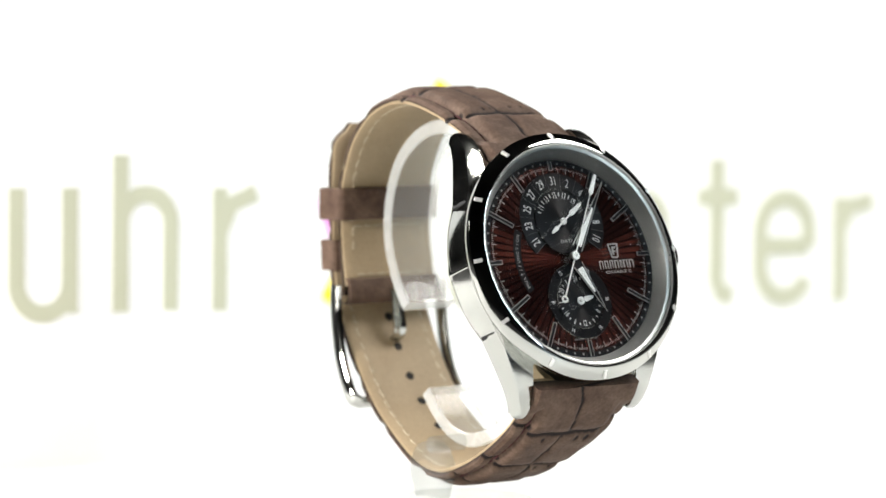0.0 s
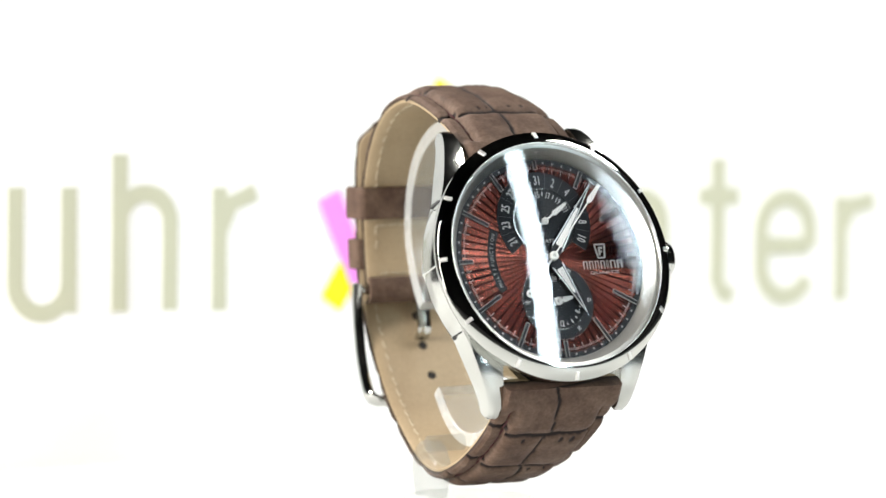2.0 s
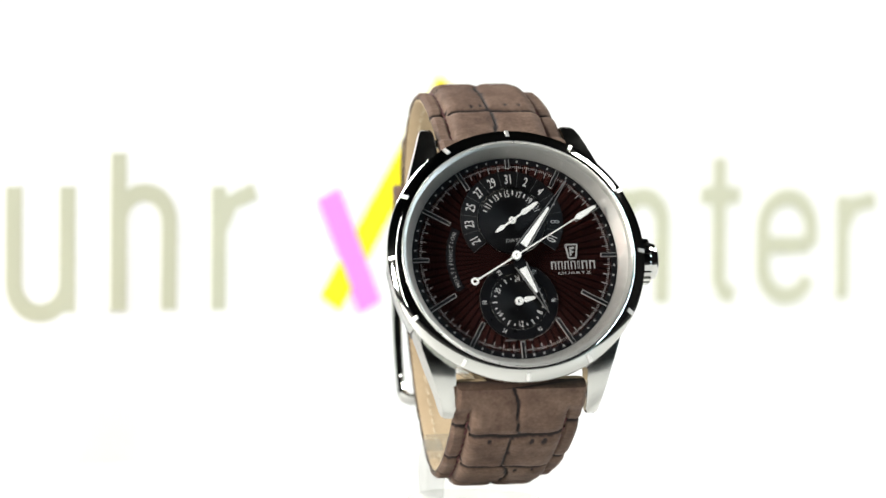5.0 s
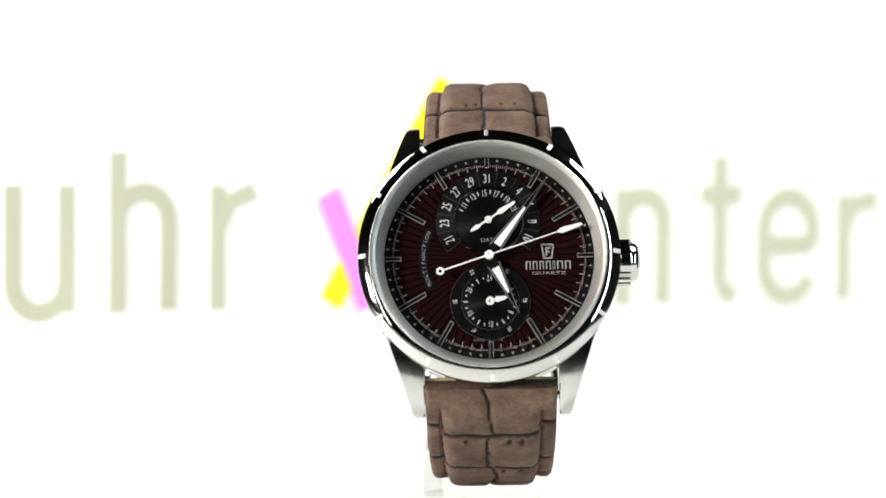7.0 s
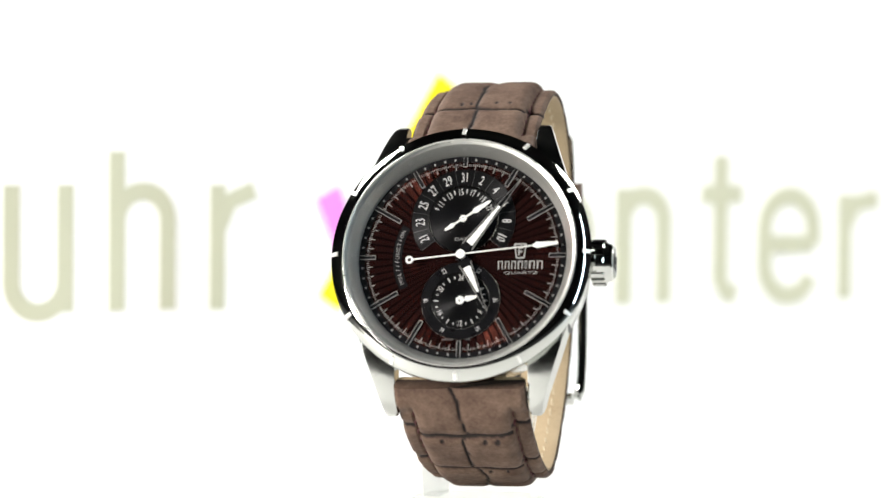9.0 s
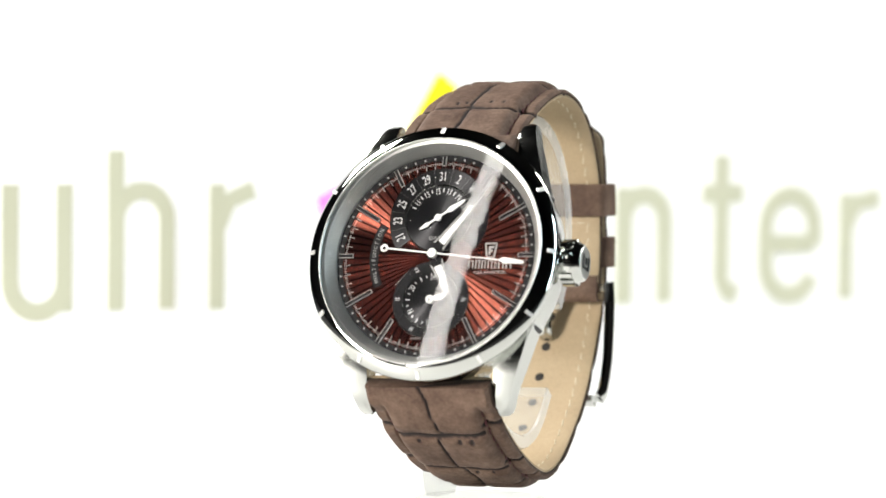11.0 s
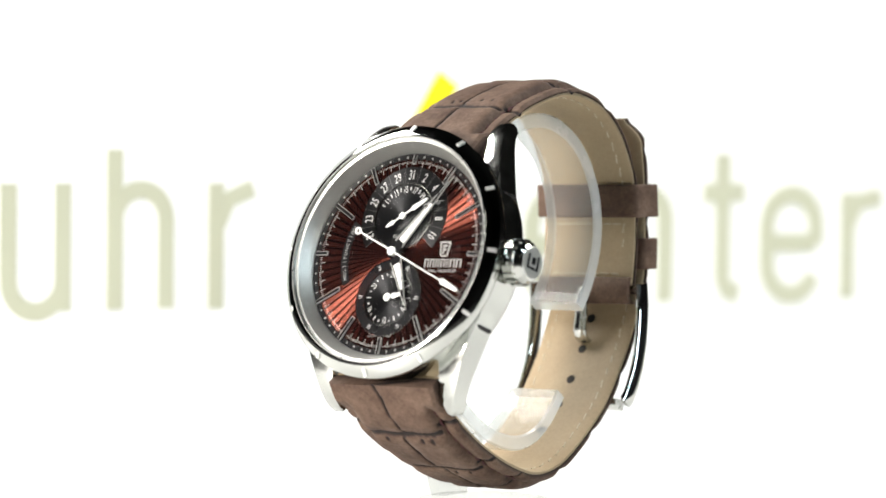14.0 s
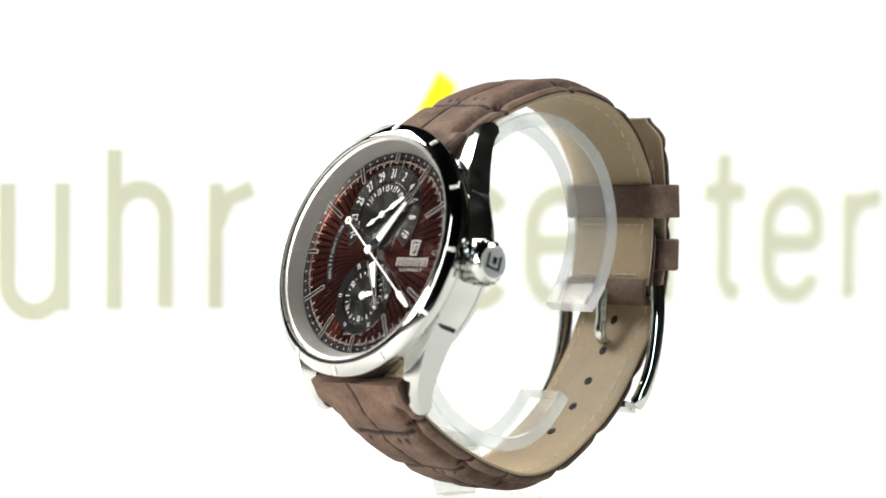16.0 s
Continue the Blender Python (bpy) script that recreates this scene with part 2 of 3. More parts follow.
def spline(points, step=0.5):
    """Evenly spaced points on a smooth curve through the given ones."""
    pts = [Vector(p) for p in points]
    dense = []
    for i in range(len(pts) - 1):
        p0, p1, p2, p3 = pts[max(i - 1, 0)], pts[i], pts[i + 1], pts[min(i + 2, len(pts) - 1)]
        for k in range(24):
            t = k / 24
            dense.append(0.5 * ((2 * p1) + (p2 - p0) * t + (2 * p0 - 5 * p1 + 4 * p2 - p3) * t ** 2 + (3 * p1 - p0 - 3 * p2 + p3) * t ** 3))
    dense.append(pts[-1])
    total = [0.0]
    for a, b in zip(dense, dense[1:]):
        total.append(total[-1] + (b - a).length)
    n = max(2, int(total[-1] / step))
    out, j = [], 0
    for k in range(n + 1):
        s = total[-1] * k / n
        while j < len(dense) - 2 and total[j + 1] < s:
            j += 1
        f = (s - total[j]) / max(1e-9, total[j + 1] - total[j])
        out.append(dense[j].lerp(dense[j + 1], f))
    return out


def letters(text, size, width=0.62):
    """Flat lettering in the built-in font, centred, as (verts, faces); size is the height of capitals."""
    data = bpy.data.curves.new("lettering", "FONT")
    data.body, data.align_x, data.align_y, data.size, data.extrude, data.resolution_u = text, "CENTER", "CENTER", size / 0.7, 0.02, 2
    ob = bpy.data.objects.new("lettering", data)
    me = ob.to_mesh()
    shape = [(v.co.x * width, v.co.y, v.co.z) for v in me.vertices], [tuple(f.vertices) for f in me.polygons]
    ob.to_mesh_clear()
    bpy.data.objects.remove(ob)
    bpy.data.curves.remove(data)
    return shape

# ---- setting ----
def block(name, x0, x1, y0, y1, z0, z1, material, label):
    """A straight-edged piece of the setting, in millimetres."""
    return tagged(part(name, bar(x0, x1, y0, y1, z0, z1), material, None, label, None, False), kind="structure")


block("floor", -1600, 1600, -1600, 1600, -40, -6, DARK, "dark studio table top")
block("white_sheet", -190, 240, -190, 300, -6, 0, FLOOR, "glossy white sheet under the display stand")
block("wall_north", -1640, 1640, 1600, 1640, -20, 1800, DARK, "dark studio wall")
block("wall_south", -1640, 1640, -1640, -1600, -20, 1800, DARK, "dark studio wall")
block("wall_east", 1600, 1640, -1600, 1600, -20, 1800, DARK, "dark studio wall")
block("wall_west", -1640, -1600, -1600, 1600, -20, 1800, DARK, "dark studio wall")
block("ceiling", -1640, 1640, -1640, 1640, 1800, 1840, DARK, "dark studio ceiling")

# The board stands askew behind the watch: s runs along it, z up.
BOARD = Matrix.Translation((-0.0876, 0.0763, 0)) @ Matrix.Rotation(math.atan2(0.59336, 0.80494), 4, "Z")


def ribbon(path, width, lift=0.35):
    """A flat stroke on the board along (s, z) points, in millimetres."""
    pts, verts, faces = [Vector(p) for p in path], [], []
    n = len(pts)
    for i, p in enumerate(pts):
        d = (pts[min(i + 1, n - 1)] - pts[max(i - 1, 0)]).normalized()
        q = Vector((-d.y, d.x)) * width / 2
        for r, y in ((p + q, 0), (p - q, 0), (p - q, -lift), (p + q, -lift)):
            verts.append((r.x, y, r.y))
    for i in range(n - 1):
        a, b = 4 * i, 4 * i + 4
        faces += [(a + k, b + k, b + (k + 1) % 4, a + (k + 1) % 4) for k in range(4)]
    return verts, faces + [(3, 2, 1, 0), tuple(4 * n - 4 + k for k in range(4))]


def arch(s0, s1, foot, top, sign=1):
    """Two uprights joined by a half round; sign -1 turns it over."""
    r = (s1 - s0) / 2
    mid = top - sign * r
    return [(s0, foot)] + [(s0 + r - r * math.cos(a), mid + sign * r * math.sin(a)) for a in np.linspace(0, math.pi, 15)] + [(s1, foot)]


def hook(s0, s1, z0, z1, shut):
    """A tall rounded ring that stands open at its right, or at its lower right alone when shut."""
    r, c = (s1 - s0) / 2, (s0 + s1) / 2
    top = [(c + r * math.cos(a), z1 - r + r * math.sin(a)) for a in np.linspace(0, math.pi, 15)]
    foot = [(c - r * math.cos(a), z0 + r - r * math.sin(a)) for a in np.linspace(0, math.pi, 15)]
    return ([(s1, (z0 + z1) / 2)] + top if shut else top[2:]) + foot[:-2]


def build_backdrop():
    board = part("backdrop", bar(-14, 275, 0, 5, 0, 128), PAPER, None, "white board with blurred pale bars and a coloured cross", BOARD, False)
    tagged(board, kind="structure")
    W = 3.5
    for k, path in enumerate((arch(-4.8, 7.4, 56.5, 31.2, -1), [(7.4, 40), (7.4, 31.3)], [(19.2, 31.2), (19.2, 63.2)], arch(19.3, 31.2, 31.2, 55.2),
                 [(43.1, 30.8), (43.1, 56.3)], [(43.6, 48), (46, 53), (51.9, 55.3)],
                 hook(104.3, 116, 30.5, 53.5, False), hook(124, 139.3, 30.2, 53.5, True), [(124.2, 42.4), (139.1, 42.4)], [(150, 29.2), (150, 55)], arch(150.1, 161.7, 29.1, 53.4),
                 [(178.5, 62.2), (178.5, 34), (180, 31.4), (183.2, 30.2)], [(172.8, 53.5), (184.7, 53.5)], hook(191.8, 206.8, 29.8, 53.0, True), [(192.0, 41.8), (206.6, 41.8)],
                 [(216.7, 28.6), (216.7, 53.2)], [(217, 46), (220, 51), (227, 52.2)])):
        part("printed_bar", ribbon(path, W if k < 6 else 4.2, 0.2 + 0.02 * k), INK, board, "pale grey printed bar", None, False)
    part("printed_stripe", ribbon([(101, 78.2), (71, 31.5)], 5.6, 0.6), YELLOW, board, "yellow printed stripe", None, False)
    part("printed_stripe", ribbon([(70.2, 54.5), (81.2, 30.5)], 5.6, 0.65), MAGENTA, board, "magenta printed stripe", None, False)


build_backdrop()

# ---- the watch ----
# Dial space: first axis to 3 o'clock, second to 12 o'clock, third out of the dial; the dial's face is at zero.
TILT = radians(19.2)
HEAD = (Matrix.Translation((0.00265, -0.02455, 0.04797)) @ Matrix.Rotation(math.pi / 2 - TILT, 4, "X") @ Matrix.Rotation(radians(2.0), 4, "Z"))
# Band space: the strap's middle line, leaning a little to its left.
BAND = Matrix.Translation((0.00265, 0, 0.048)) @ Matrix.Rotation(radians(-1.5), 4, "Y") @ Matrix.Translation((0, 0, -0.048))

watch = tagged(new("wristwatch"), "steel wristwatch with red-brown dial on crocodile-grain brown leather strap", "wristwatch")


def at_angle(deg, r, x=0.0, y=0.0, h=0.0):
    """A place on the dial, deg clockwise from 12 o'clock, facing outward."""
    return Matrix.Translation((x, y, h)) @ Matrix.Rotation(radians(-deg), 4, "Z") @ Matrix.Translation((0, r, 0))


def build_case():
    case = part("case", lathe([(17.5, -9.4), (18.6, -9.0), (20.0, -7.9), (20.9, -6.9), (21.2, -6.0), (21.2, -1.6), (21.2, -0.9), (20.6, -0.9), (20.6, -3), (17.5, -3)], 144, True),
                SATIN, watch, "polished steel case", HEAD)
    part("case_back", disc(18.0, -10.3, -8.6, 96, 0.3), SATIN, case, "steel case back")
    part("bezel", lathe([(19.7, 2.2), (19.75, 2.95), (19.95, 3.15), (20.3, 3.12), (22.0, 1.9), (22.2, 1.65), (22.25, 1.2), (22.0, 0.1), (21.5, -0.6), (21.2, -1.2), (20.2, -1.3), (19.7, 0.5)], 180, True),
         POLISHED, case, "polished sloping steel bezel")
    peg = prism([(-0.33, -0.85), (0.33, -0.85), (0.33, 0.62), (-0.33, 0.62)], -0.35, 0.32, 0.1)
    for k in range(12):
        m = spin(30 * k) @ Matrix.Translation((0, 21.5, 2.15)) @ Matrix.Rotation(radians(-35.5), 4, "X")
        part("bezel_peg", moved(peg, m), BRIGHT, case)
    # lugs: a side profile given a tapering width
    profile = [(0.0, -1.2), (6.0, -1.2), (12.5, -1.0), (15.0, -1.3), (18.0, -2.1), (21.0, -3.2), (23.2, -4.3), (24.7, -5.5), (25.5, -6.7), (25.7, -7.8), (25.3, -8.5), (24.4, -8.7),
               (22.8, -7.7), (20.6, -7.0), (17.0, -6.5), (12.0, -6.5), (6.0, -6.9), (0.0, -7.0)]
    for sv in (1, -1):
        for su in (1, -1):
            verts, faces, n = [], [], len(profile)
            for side in range(4):
                for v, w in profile:
                    outer = min(19.3 - 5.9 * (v - 8) / 17.7, 0.99 * math.sqrt(max(1.0, 21.45 ** 2 - v * v)) if v < 14 else 99)
                    inner = 11.35
                    u = (inner, inner + 0.25, outer - 0.45, outer)[side]
                    shrink = 1.0 if side in (1, 2) else 0.965
                    verts.append((su * u, sv * (v if v < 1 else 18 + (v - 18) * shrink), -4.2 + (w + 4.2) * shrink))
            for side in range(3):
                for i in range(n):
                    j = (i + 1) % n
                    faces.append((side * n + i, side * n + n + i, side * n + n + j, side * n + j))
            faces += [tuple(reversed(range(n))), tuple(range(3 * n, 4 * n))]
            if su * sv < 0:
                faces = [tuple(reversed(f)) for f in faces]
            part("lug", (verts, faces), SATIN, case, "curved polished steel lug")
    # the slots in the case's flank: black bars in place of shaded recesses
    for angle in (-33, 33, 147, 213):
        part("flank_slot", moved(bar(-0.35, 0.35, -0.5, 0.25, -5.8, -1.9), spin(angle - 90) @ Matrix.Translation((0, 21.35, 0))), BLACK, case, "narrow black bar for a shaded slot", None, False)
    crown = part("crown", moved(lathe([(0.001, 5.7), (2.7, 5.7), (3.1, 5.4), (3.25, 4.9)]
                                      + [(3.55, 4.5), (3.62, 4.0), (3.62, 2.4), (3.4, 2.0), (2.6, 1.8), (2.4, 1.2), (2.4, -1.5), (0.001, -1.5)], 72),
                                Matrix.Translation((19.6, -0.2, -4.0)) @ Matrix.Rotation(radians(90), 4, "Y")), POLISHED, case, "fluted steel crown")
    for k in range(18):
        m = Matrix.Translation((19.6, -0.2, -4.0)) @ Matrix.Rotation(radians(90), 4, "Y") @ spin(20 * k)
        part("crown_flute", moved(bar(-0.36, 0.36, 3.3, 3.95, 2.2, 4.4, 0.12), m), POLISHED, crown)
    part("crown_face", moved(disc(2.75, 5.6, 5.82, 48, 0.15), Matrix.Translation((19.6, -0.2, -4.0)) @ Matrix.Rotation(radians(90), 4, "Y")), FLANGE, crown, "satin end face of the crown")
    m = Matrix.Translation((25.4, -0.2, -4.0)) @ Matrix.Rotation(radians(90), 4, "Y") @ spin(90)
    part("crown_badge", moved(join(bar(-1.2, -0.8, -1.5, 1.5, 0, 0.14), bar(-0.8, 1.3, 1.1, 1.5, 0, 0.14), bar(-0.8, 1.3, -1.5, -1.1, 0, 0.14), bar(-0.3, 0.9, -0.5, 0.3, 0, 0.14)), m),
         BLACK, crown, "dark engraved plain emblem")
    dome = [(r, 3.35 - r * r / (2 * 230)) for r in [0.001] + [0.75 * k for k in range(1, 27)] + [19.75]]
    glass = part("crystal", lathe(dome, 120), CRYSTAL, case, "slightly domed clear crystal")
    if glass.data.polygons[0].normal.z < 0:
        glass.data.flip_normals()
    glass.visible_shadow = False
    hollow = [(r, 1.98 + r * r / (2 * 420)) for r in [0.001] + [0.9 * k for k in range(1, 22)]]
    underside = part("crystal_underside", lathe(hollow, 120), CRYSTAL, case, "polished underside of the crystal")
    if underside.data.polygons[0].normal.z < 0:
        underside.data.flip_normals()
    underside.visible_shadow = False
    part("rehaut", lathe([(17.75, 0.02), (18.0, 0.5), (19.2, 2.4), (19.75, 2.6), (19.75, -0.5), (17.75, -0.5)], 144, True), FLANGE, case, "satin steel inner flange")
    part("crystal_ring", ring(19.7, 20.0, 2.9, 3.24, 144, 0.1), EDGE, case, "bright ring round the crystal")
    slots = [moved(bar(-0.3 if k % 5 == 0 else -0.06, 0.3 if k % 5 == 0 else 0.06, -0.35, 0.35, 0, 0.03), at_angle(6 * k, 18.62, 0, 0, 1.5) @ Matrix.Rotation(radians(57.5), 4, "X")) for k in range(60)]
    part("flange_marks", join(*slots), BRIGHT, case, "fine marks on the flange")
    for sv in (1, -1):
        part("spring_bar", tube([(-11.4, sv * 22.6, -5.9), (11.4, sv * 22.6, -5.9)], 0.75, 12), SATIN, case, "steel spring bar")
    return case


def numeral(text, size, deg, r, x, y, h, flip=False, width=0.62):
    m = at_angle(deg, r, x, y, h)
    return moved(letters(text, size, width), m @ Matrix.Rotation(math.pi, 4, "Z") if flip else m)


def build_dial(case):
    dial = part("dial", disc(18.0, -0.6, 0.0, 180, 0.02), DIAL, case, "red-brown sunray dial", HEAD)
    dial.parent = watch
    part("minute_ring", ring(16.75, 17.95, -0.3, 0.05, 160, 0.02), TRACK, dial, "black outer minute ring")
    squares, ticks = [], []
    for k in range(60):
        if k % 5:
            squares.append(moved(bar(-0.16, 0.16, -0.16, 0.16, 0.05, 0.09), at_angle(6 * k, 17.2)))
            ticks.append(moved(bar(-0.05, 0.05, -0.55, 0.55, 0.0, 0.05), at_angle(6 * k, 15.95)))
        for j in range(1, 5):
            if not ((k % 5 == 0 and j == 1) or (k % 5 == 4 and j == 4)):
                ticks.append(moved(bar(-0.035, 0.035, -0.22, 0.22, 0.0, 0.045), at_angle(6 * k + 1.2 * j, 16.25)))
    part("minute_squares", join(*squares), GREY_PRINT, dial, "small grey square minute marks")
    part("minute_ticks", join(*ticks), SILVER, dial, "silver minute and fifth-second ticks")
    spans = {0: (15.9, 17.6), 1: (14.2, 17.6), 2: (12.7, 17.7), 3: (14.9, 17.6), 4: (12.7, 17.7), 5: (12.7, 17.7), 6: (14.8, 17.7), 7: (13.0, 17.7), 8: (12.5, 17.7), 9: (14.9, 17.6), 10: (12.5, 17.7), 11: (14.2, 17.6)}
    for k, (r0, r1) in spans.items():
        m = at_angle(30 * k, 0)
        marker = part("hour_marker", moved(bar(-0.31, 0.31, r0, r1, 0, 0.28, 0.05), m), BLACK, dial, "black baton with silver edges")
        for x in (-0.31, 0.31):
            part("silver_edge", moved(bar(x - 0.035, x + 0.035, r0 - 0.03, r1, 0.05, 0.34, 0.02), m), SILVER, marker)
        part("silver_edge", moved(bar(-0.26, 0.26, r0 - 0.03, r0 + 0.06, 0.05, 0.34, 0.02), m), SILVER, marker)

    # upper counter: date, with its hub and fan of numerals
    y = 6.55
    fan = part("date_ring", fan_ring(5.8, 8.9, -38, 218, 0, 0.14, 80), DATE_RING, dial, "dark grey date fan", pose(0, y * MM, 0.0))
    lines = [moved(bar(-0.025, 0.025, 5.9, 8.85, 0.14, 0.17), at_angle(11.6 + 23.2 * k, 0)) for k in range(-6, 6)]
    part("date_dividers", join(*lines), DIM_PRINT, fan, "thin grey dividers")
    names = {-5: "21", -4: "23", -3: "25", -2: "27", -1: "29", 0: "31", 1: "2", 2: "4", 3: "6", 4: "8", 5: "10"}
    part("date_numerals", join(*[numeral(s, 1.62, 23.2 * k, 7.35, 0, 0, 0.16) for k, s in names.items()]), WHITE_PRINT, fan, "white odd and even date numerals")
    hub = part("date_hub", disc(5.85, 0, 0.3, 96, 0.12), RECORD, dial, "black hub with turned circles", pose(0, y * MM, 0.0))
    part("hub_rim", ring(5.75, 6.02, 0.0, 0.36, 96, 0.05), POLISHED, hub, "thin bright rim")
    part("hub_numerals", join(*[numeral(s, 1.15, 24.4 * k - 7, 4.75, 0, 0, 0.31) for k, s in zip(range(-2, 4), ("11", "13", "15", "17", "19", "21"))]
                              + [moved(bar(-0.09, 0.09, -0.36, 0.36, 0.3, 0.34), at_angle(24.4 * k - 7 + 12.2, 4.95)) for k in range(-3, 3)]), WHITE_PRINT, hub, "white numerals and ticks")
    part("hub_word", moved(letters("DATE", 0.62, 1.25), Matrix.Translation((0, -3.55, 0.31))), SILVER, hub, "silver word on the hub")
    hand = [(-0.16, 0), (-0.16, 1.9), (-0.5, 2.5), (-0.26, 5.2), (0, 5.65), (0.26, 5.2), (0.5, 2.5), (0.16, 1.9), (0.16, 0)]
    tail = [(0.16, 0), (0.16, -1.7), (0.42, -2.2), (0.2, -3.5), (0, -3.75), (-0.2, -3.5), (-0.42, -2.2), (-0.16, -1.7), (-0.16, 0)]
    part("date_hand", moved(join(prism(hand, 0.55, 0.7), prism(tail, 0.55, 0.7), ring(0.28, 0.62, 0.45, 0.78, 24, 0.05)), Matrix.Rotation(radians(-56.5), 4, "Z")), LUME, hub, "white double-ended counter hand")

    # lower counter: 24 hours
    y = -7.75
    rim = part("hours_ring", ring(4.9, 6.75, 0, 0.22, 96, 0.1), TRACK, dial, "black 24-hour ring", pose(0, y * MM, 0.0))
    part("ring_numerals", join(*[numeral(s, 0.82, d, 5.9, 0, 0, 0.23, f) for s, d, f in (("22", -30, False), ("02", 30, False), ("06", 90, False), ("10", 148, True), ("14", 210, True), ("18", 270, False))]),
         WHITE_PRINT, rim, "white ring numerals")
    eye = part("hours_hub", disc(4.95, 0, 0.12, 96, 0.05), RECORD, dial, "black 24-hour hub with turned circles", pose(0, y * MM, 0.0))
    part("hub_rim", ring(4.85, 4.98, 0.1, 0.28, 96, 0.03), POLISHED, eye, "thin bright rim")
    part("ring_rim", ring(6.68, 6.8, 0.0, 0.26, 96, 0.03), POLISHED, rim, "thin bright rim")
    shapes = [numeral(s, 1.05, d, 4.0, 0, 0, 0.13, f) for s, d, f in (("24", 0, False), ("4", 60, False), ("8", 120, True), ("12", 180, True), ("16", 240, True), ("20", 300, False))]
    for k in range(24):
        if k % 4:
            shapes.append(moved(bar(-0.09, 0.09, -0.42 if k % 4 == 2 else -0.2, 0.42 if k % 4 == 2 else 0.2, 0.12, 0.16), at_angle(15 * k, 4.15)))
    part("hub_numerals", join(*shapes), WHITE_PRINT, eye, "white 24-hour numerals")
    short = [(-0.2, 0), (-0.2, 0.8), (-0.5, 1.1), (-0.3, 2.6), (0, 3.0), (0.3, 2.6), (0.5, 1.1), (0.2, 0.8), (0.2, 0)]
    part("hours_hand", moved(join(prism(short, 0.4, 0.55), ring(0.3, 0.72, 0.3, 0.62, 24, 0.05)), Matrix.Rotation(radians(-78), 4, "Z")), LUME, eye, "short white 24-hour hand")

    # sunk arc with its word, emblem and small print
    arc = part("word_arc", fan_ring(10.35, 11.9, 151, 209, -0.02, 0.02, 40), TRACK, dial, "dark arc with a curved word")
    word = "MULTIFUNCTION"
    part("curved_word", join(*[numeral(c, 0.66, 270 + (k - 6) * 3.95, 11.1, 0, 0, 0.04, False, 0.95) for k, c in enumerate(word)]), GREY_PRINT, arc, "grey curved word")
    quad = [(8.9, 2.05), (10.9, 2.05), (10.55, -0.35), (9.3, -0.35)]
    frame_bars = []
    for (x0, y0), (x1, y1) in zip(quad, quad[1:] + quad[:1]):
        d = Vector((x1 - x0, y1 - y0)).normalized() * 0.13
        frame_bars.append(prism([(x0 - d.y, y0 + d.x), (x0 + d.y, y0 - d.x), (x1 + d.y, y1 - d.x), (x1 - d.y, y1 + d.x)], 0, 0.16))
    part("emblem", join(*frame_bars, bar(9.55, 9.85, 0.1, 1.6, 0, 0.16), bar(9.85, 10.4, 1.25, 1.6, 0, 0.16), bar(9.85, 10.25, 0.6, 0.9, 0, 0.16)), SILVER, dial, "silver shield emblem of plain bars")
    widths = (0.85, 0.8, 0.75, 0.85, 0.4, 1.0, 1.0)
    x, bars = 6.15, []
    for w in widths:
        bars += [bar(x, x + w * 0.26, -2.3, -0.85, 0, 0.06), bar(x + w * 0.26, x + w, -1.03, -0.85, 0, 0.06), bar(x + w * 0.78, x + w, -2.3, -1.03, 0, 0.06)]
        x += w + 0.33
    part("maker_bars", join(*bars), SILVER, dial, "row of plain silver bars for a maker's mark")
    part("type_word", moved(letters("QUARTZ", 0.48, 2.1), Matrix.Translation((10.05, -2.98, 0.03))), SILVER, dial, "small silver word")
    part("small_print", join(*[bar(x, x + 0.26, -14.62, -14.3, 0, 0.02) for x in (-2.9, -2.5, -2.1, -1.7, -1.3, 1.2, 1.6)]), DIM_PRINT, dial, "tiny grey print bars")

    # hands
    def baton(name, length, width, deg, h, label):
        m = at_angle(deg, 0)
        outline = [(-0.3, -1.2), (0.3, -1.2), (width / 2, 1.6), (0.05, length), (-0.05, length), (-width / 2, 1.6)]
        h_ob = part(name, moved(prism(outline, h, h + 0.18, 0.03), m), BLACK, dial, label)
        inlay = [(-width * 0.3, 2.3), (width * 0.3, 2.3), (0.2, length * 0.64), (-0.2, length * 0.64)]
        part("lume_inlay", moved(prism(inlay, h + 0.14, h + 0.24), m), LUME, h_ob, "white luminous inlay")
        for s in (-1, 1):
            edge = [(s * width / 2, 1.6), (s * (width / 2 - 0.2), 1.7), (s * 0.0, length - 0.3), (s * 0.06, length)]
            part("silver_edge", moved(prism(edge if s < 0 else edge[::-1], h + 0.12, h + 0.28), m), EDGE, h_ob, "bright bevelled edge")
        return h_ob

    baton("hour_hand", 11.2, 2.3, 154.5, 0.75, "dark hour hand with white inlay")
    baton("minute_hand", 16.4, 2.2, 36.8, 1.15, "dark minute hand with white inlay")
    part("pivot", lathe([(0.001, 1.42), (0.6, 1.42), (0.8, 1.3), (0.8, 0.7), (0.001, 0.7)], 32), EDGE, dial, "steel centre pivot")
    return dial


